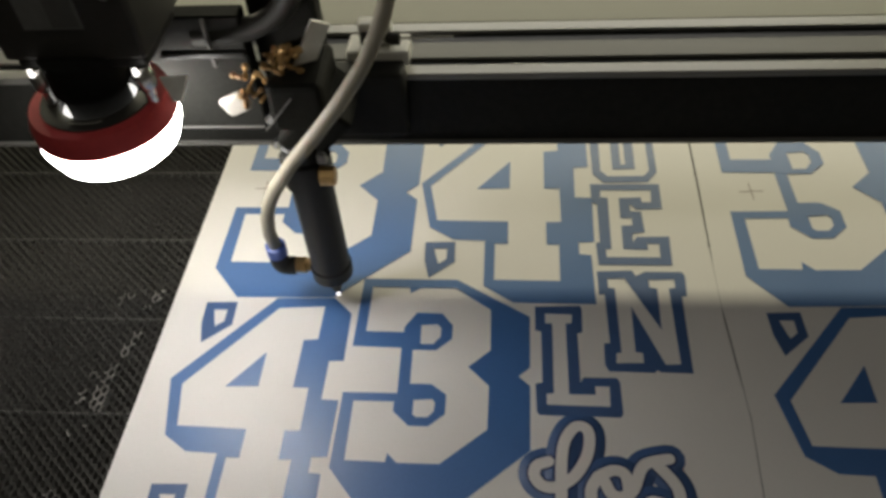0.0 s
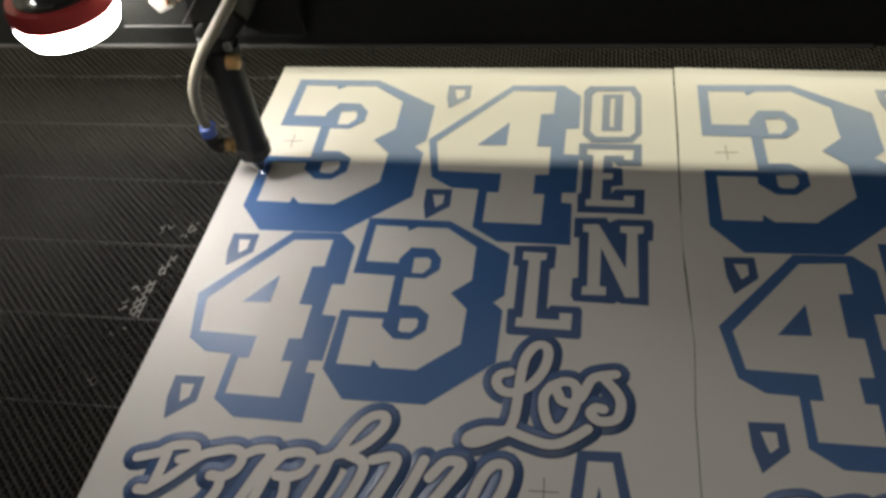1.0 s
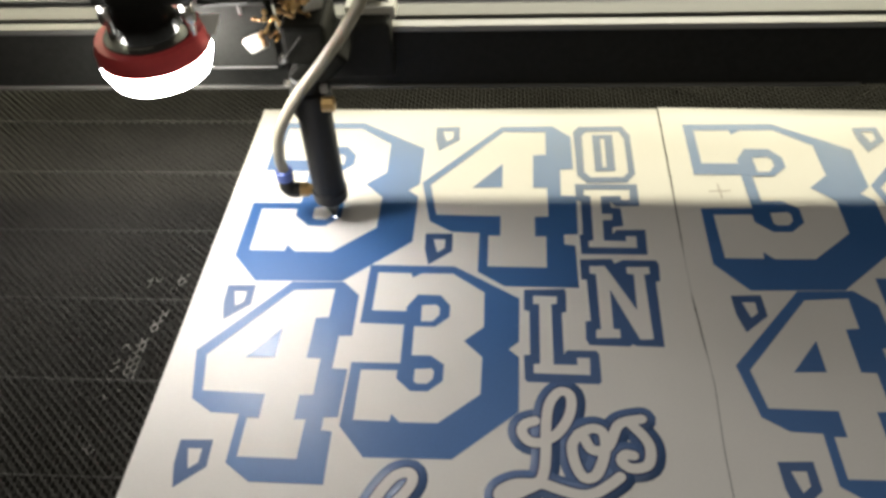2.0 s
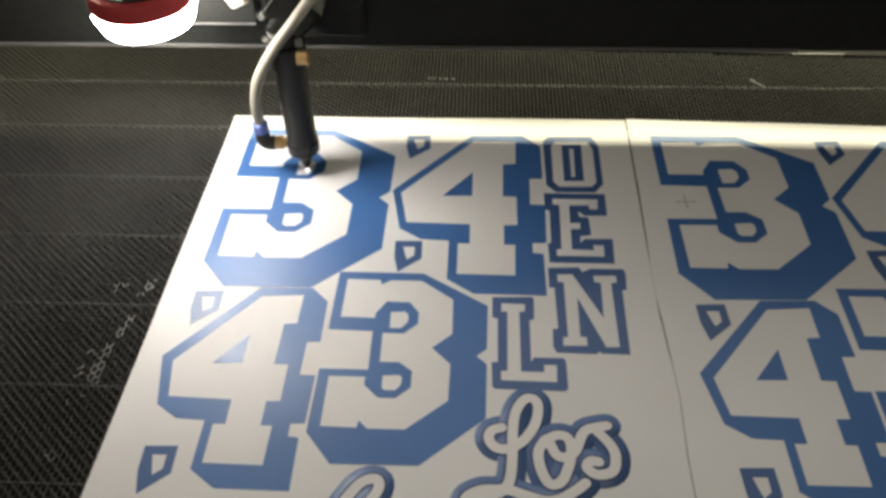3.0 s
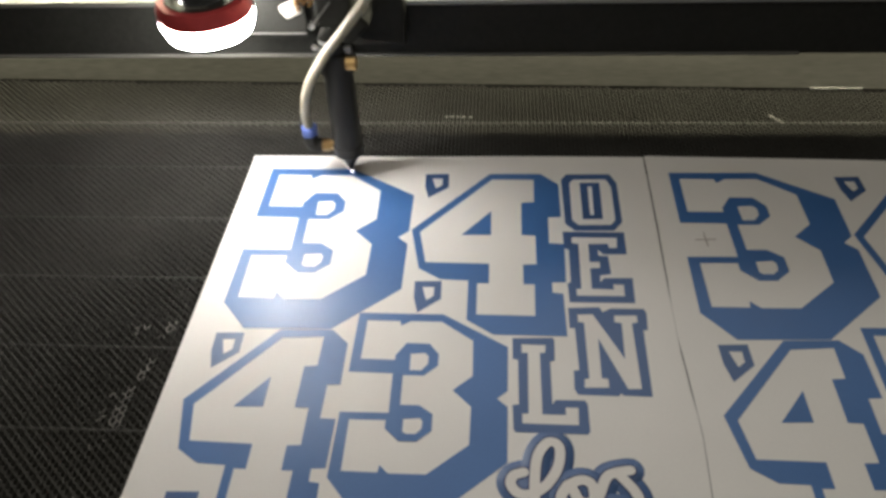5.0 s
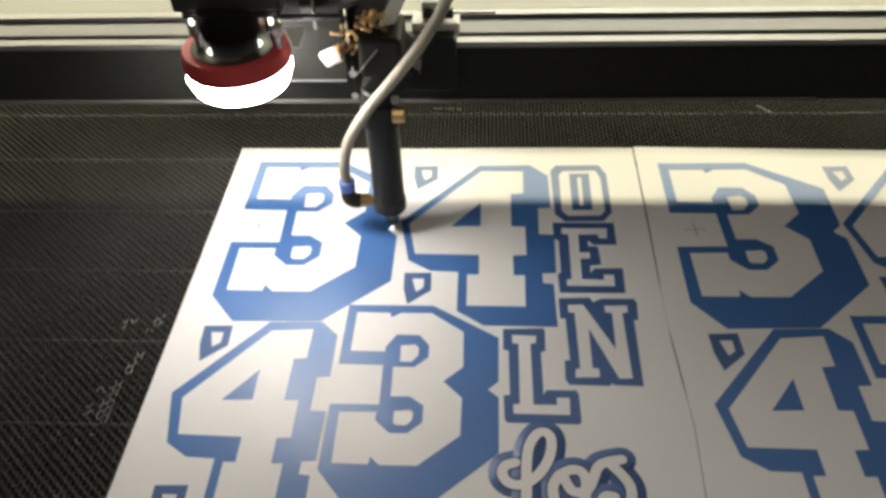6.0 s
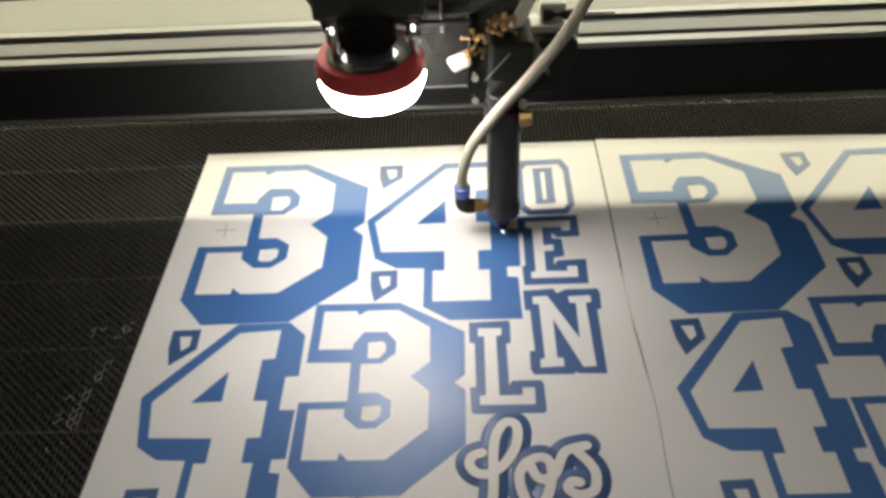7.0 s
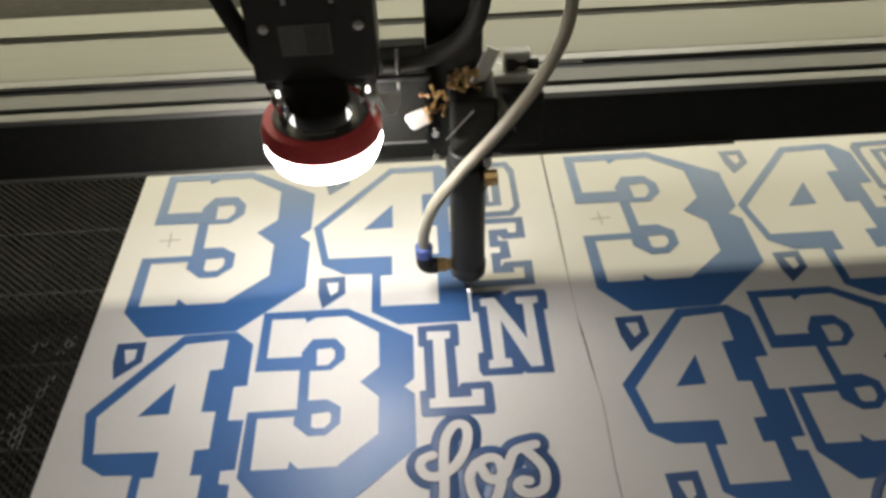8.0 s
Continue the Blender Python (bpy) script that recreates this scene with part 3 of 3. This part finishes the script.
smooth(HP("thumb_screw", lathe([(0.0030, 0.009), (0.0052, 0.0095), (0.0052, 0.0170), (0.0038, 0.0176)], (0, -0.0115, 0.1110), 10, "x"), BRASS, "brass thumb screw"), 25)
block = HP("mirror_block", box(-0.0100, 0.0180, -0.0080, 0.0295, 0.1370, 0.1640, 0.003), BLACK_DEEP, "black mirror block")
slope = HP("sloped_cheek", box(-0.0170, 0.0190, -0.0070, 0.0293, -0.0110, 0.0110, 0.002), BLACK_DEEP, "", block)
slope.matrix_basis = pose(0.0085, 0.0, 0.1330, 0, -45, 0)
HP("carriage_plate", box(-0.0220, 0.0510, 0.0300, 0.0440, 0.1020, 0.1430, 0.002), BLACK_PAINT, "black carriage plate")
HP("upper_plate", box(-0.0220, 0.0120, 0.0300, 0.0440, 0.1432, 0.3000, 0.002), BLACK_DEEP)
shroud = HP("side_shroud", box(-0.0740, -0.0225, 0.0180, 0.0295, 0.1165, 0.1860, 0.0012), BLACK_DEEP, "black side shroud")
HP("edge_strip", box(-0.0740, -0.0240, 0.0170, 0.0179, 0.1193, 0.1202), ALU, "thin bright edge", shroud)
corner_strip = HP("edge_strip", box(-0.0125, 0.0125, -0.0004, 0.0003, -0.0003, 0.0003), ALU, "thin bright edge", shroud)
corner_strip.matrix_basis = pose(-0.0050, -0.0095, 0.1490, 0, -50, 0)
HP("cross_arm", box(-0.0620, -0.0200, 0.0080, 0.0120, 0.1690, 0.1725, 0.001), BLACK)
smooth(HP("pin", lathe([(0.0008, 0.160), (0.0011, 0.1605), (0.0011, 0.186), (0.0008, 0.1865)], (-0.0390, 0.0150, 0), 12), GREY_METAL, "slim grey pin"))
rng = random.Random(11)
for cx, cy, cz, count in ((-0.0185, 0.000, 0.1600, 10), (-0.0010, 0.004, 0.1760, 10)):
    for k in range(count):
        x, y, z = cx + rng.uniform(-0.006, 0.006), cy + rng.uniform(-0.004, 0.003), cz + rng.uniform(-0.008, 0.008)
        r, h = rng.uniform(0.0012, 0.0021), rng.uniform(0.8, 1.5)
        piece = lathe([(r * 0.6, -0.005 * h), (r, -0.0046 * h), (r, -0.0026 * h), (r * 0.5, -0.0022 * h), (r * 0.5, 0.0005), (r * 0.8, 0.0008), (r * 0.8, 0.0034 * h), (r * 0.4, 0.004 * h)], (0, 0, 0), 6 + 4 * (k % 2))
        ob = smooth(HP("adjusting_screw", piece, (BRASS, DARK_BRASS)[k % 2], ("small brass adjusting screw", "tarnished brass adjusting screw")[k % 2]), 30)
        ob.matrix_basis = pose(x, y, z, rng.uniform(20, 160), rng.uniform(-70, 70), rng.uniform(-70, 70))
tab = HP("white_tab", box(-0.0070, 0.0070, -0.0025, 0.0025, -0.0058, 0.0058, 0.0024, segs=3), PALE, "small white plastic tab")
tab.matrix_basis = pose(-0.0285, 0.0010, 0.1480, 8, -24, 0)
for z in (0.1100, 0.1275):
    smooth(HP("bolt", lathe([(0.0012, -0.003), (0.0027, -0.0028), (0.0027, 0.002)], (-0.0185, 0.0160, z), 12, "y"), STEEL, "small steel bolt"), 30)
tilt = HP("mirror_plate", box(-0.0050, 0.0050, -0.0010, 0.0010, -0.0190, 0.0190, 0.0005), WHITE_PLASTIC, "pale tilted mirror plate")
tilt.matrix_basis = pose(0.0085, 0.0130, 0.1665, 0, 30, 26)
HP("clamp_tab", box(0.0090, 0.0140, -0.0110, -0.0070, 0.1180, 0.1240, 0.001), ALU, "small pale clamp tab")
HP("side_bracket", box(0.0200, 0.0530, 0.0445, 0.0620, 0.1380, 0.1470, 0.001), WHITE_PLASTIC, "pale side bracket")
HP("bracket_lug", box(0.0270, 0.0440, 0.0500, 0.0580, 0.1472, 0.1600, 0.001), WHITE_PLASTIC)
smooth(HP("side_knob", lathe([(0.0018, -0.0105), (0.0036, -0.0100), (0.0036, -0.0050), (0.0013, -0.0015), (0.0013, 0.0015), (0.0036, 0.0050), (0.0036, 0.0100), (0.0018, 0.0105)], (0.0387, 0.0480, 0.1530), 12, "x"), RUBBER, "black knurled knob"), 30)
smooth(HP("knob_rod", lathe([(0.0009, 0.0), (0.0009, 0.030)], (0.0470, 0.0480, 0.1530), 8, "x"), STEEL))
smooth(HP("laser_spot", lathe([(0.0002, 0.0003), (0.0006, 0.0004), (0.0006, 0.0008), (0.0002, 0.0010)], (0, 0, 0), 10), LASER, "tiny white burning point"))
# vision camera
CX, CY = -0.0825, -0.0250
smooth(HP("camera_lens", lathe([(0.0120, 0.1560), (0.0142, 0.1570), (0.0145, 0.1780), (0.0172, 0.1815), (0.0174, 0.1990)], (CX, CY, 0), 48), BLACK_DEEP, "black camera lens"))
smooth(HP("lens_rim", lathe([(0.0115, 0.1548), (0.0144, 0.1550), (0.0147, 0.1600), (0.0143, 0.1602)], (CX, CY, 0), 48), BLACK))
cam_body = HP("camera_body", box(-0.1120, -0.0480, -0.0330, 0.0160, 0.1980, 0.3200, 0.002), HOUSING, "black camera housing")
for x in (-0.1030, -0.0560):
    smooth(HP("housing_screw", lathe([(0.0012, -0.0015), (0.0026, -0.0013), (0.0026, 0.001)], (x, -0.0335, 0.2300), 12, "y"), STEEL, "small steel screw", cam_body), 30)
    HP("housing_rib", box(x - 0.0012 + (0.012 if x < -0.08 else -0.012), x + 0.0012 + (0.012 if x < -0.08 else -0.012), -0.0345, -0.0332, 0.2420, 0.3180, 0.0004), STEEL, "bright housing rib", cam_body)
sticker = HP("sticker", box(-0.0960, -0.0700, -0.0336, -0.0331, 0.2140, 0.2310), STICKER, "grey sticker", cam_body)
HP("sticker_panel", box(-0.0830, -0.0712, -0.0339, -0.0337, 0.2150, 0.2300), STICKER_DIM, "darker half of the sticker", cam_body)
HP("camera_foot", box(-0.1080, -0.0500, -0.0310, 0.0100, 0.1930, 0.1978, 0.001), BLACK)
ring = smooth(HP("ring_housing", lathe([(0.0322, 0.1617), (0.0332, 0.1622), (0.0332, 0.1680), (0.0313, 0.1735), (0.0196, 0.1735), (0.0190, 0.1728), (0.0190, 0.1690)], (CX, CY, 0), 56, hollow=True), RED, "red anodised ring light housing"))
smooth(HP("diffuser", lathe([(0.0330, 0.1615), (0.0327, 0.1560), (0.0294, 0.1475), (0.0196, 0.1475), (0.0192, 0.1482), (0.0192, 0.1615)], (CX, CY, 0), 56, hollow=True), GLOW, "glowing white diffuser", ring))
# dim glow put into the rim for the bright crescents beside the lens
smooth(HP("inner_rim", lathe([(0.0191, 0.1477), (0.0178, 0.1477), (0.0176, 0.1500), (0.0176, 0.1690), (0.0191, 0.1690)], (CX, CY, 0), 48, hollow=True), RIM_GLOW, "translucent inner rim with the lamp's light put in as glow", ring))
smooth(HP("inner_cover", lathe([(0.0262, 0.1736), (0.0260, 0.1743), (0.0184, 0.1743), (0.0176, 0.1737), (0.0175, 0.1691), (0.0189, 0.1691), (0.0190, 0.1736)], (CX, CY, 0), 48, hollow=True), HOUSING, "black inner cover", ring))
for k in range(9):
    mark = HP("marking", box(-0.0006, 0.0006, -0.0004, 0.0004, 0.0, 0.0002), PALE, "", ring)
    mark.matrix_basis = Matrix.Translation((CX, CY, 0.1744)) @ Matrix.Rotation(radians(-104 + 4.6 * k), 4, "Z") @ Matrix.Translation((0.0215, 0, 0)) @ Matrix.Rotation(radians(90), 4, "Z")
for x in (-0.1015, -0.0545):
    # ring light's glint on each standoff, put in as a small glowing chip
    HP("led", box(x - 0.0009, x + 0.0010, -0.0362, -0.0350, 0.1918, 0.1956, 0.0004), GLINT, "tiny bright glint put in as a glowing chip", ring)
    smooth(HP("standoff", lathe([(0.0025, 0.174), (0.0028, 0.1745), (0.0028, 0.181), (0.0046, 0.183), (0.0050, 0.188), (0.0042, 0.192), (0.0030, 0.193)], (x, -0.030, 0), 18), STEEL, "rounded steel standoff"), 40)
clip = HP("ring_clip", cutout([(-0.0062, 0.0050), (0.0060, 0.0046), (0.0040, -0.0010), (0.0012, -0.0068), (-0.0020, -0.0060)], height=0.0024), WHITE_PLASTIC, "white triangular plastic clip")
clip.matrix_basis = pose(-0.0435, -0.0260, 0.1790, 62, 0, 8)
for ob in head.children:
    if ob.name.split(".")[0] in ("camera_lens", "lens_rim", "camera_body", "camera_foot", "ring_housing", "standoff", "ring_clip"):
        ob.location += Vector((0, 0.0035, -0.0030))
smooth(HP("cable", hose([(-0.1050, -0.010, 0.180), (-0.1090, -0.013, 0.196), (-0.1180, -0.018, 0.222), (-0.1280, -0.020, 0.260), (-0.1390, -0.005, 0.330)], 0.0050), RUBBER, "thick dark cable"))
smooth(HP("cable", hose([(-0.0480, 0.022, 0.1740), (-0.0250, 0.022, 0.1755), (-0.0040, 0.020, 0.1860), (0.0080, 0.018, 0.2050), (0.0110, 0.018, 0.2400), (0.0110, 0.018, 0.3200)], 0.0058), RUBBER, "thick dark cable"))

# ---- movement ----
SPOTS = [(0, 0.1003, -0.1933), (0.2, 0.0825, -0.1928), (0.5, 0.0362, -0.1927), (0.7, 0.0190, -0.1690), (0.8, 0.0164, -0.1622), (1.0, 0.0205, -0.1367), (1.2, 0.0221, -0.1198), (1.35, 0.0420, -0.1190), (1.5, 0.0639, -0.1267),
         (1.7, 0.0650, -0.1356), (2.0, 0.0826, -0.1325), (2.2, 0.0778, -0.1162), (2.75, 0.0705, -0.0880), (3.3, 0.0799, -0.0590), (3.5, 0.0691, -0.0622), (3.75, 0.0520, -0.0780), (4.0, 0.0244, -0.0774), (4.2, 0.0199, -0.0661),
         (4.45, 0.0250, -0.0360), (4.7, 0.0400, -0.0200), (5.05, 0.1000, -0.0210), (5.3, 0.1307, -0.0438), (5.5, 0.1408, -0.0565), (5.75, 0.1440, -0.0850), (6.0, 0.1387, -0.1000), (6.2, 0.1639, -0.0906),
         (6.5, 0.2225, -0.0850), (6.8, 0.2477, -0.0900), (7.0, 0.2501, -0.1110), (7.2, 0.2585, -0.1130), (7.5, 0.2538, -0.1467), (7.7, 0.2475, -0.1555), (8.0, 0.2594, -0.1704)]


def motions():
    walk(head, [(t, pose(x, y, 0)) for t, x, y in SPOTS])
    walk(gantry, [(t, pose(0, y, 0)) for t, x, y in SPOTS])


motions()
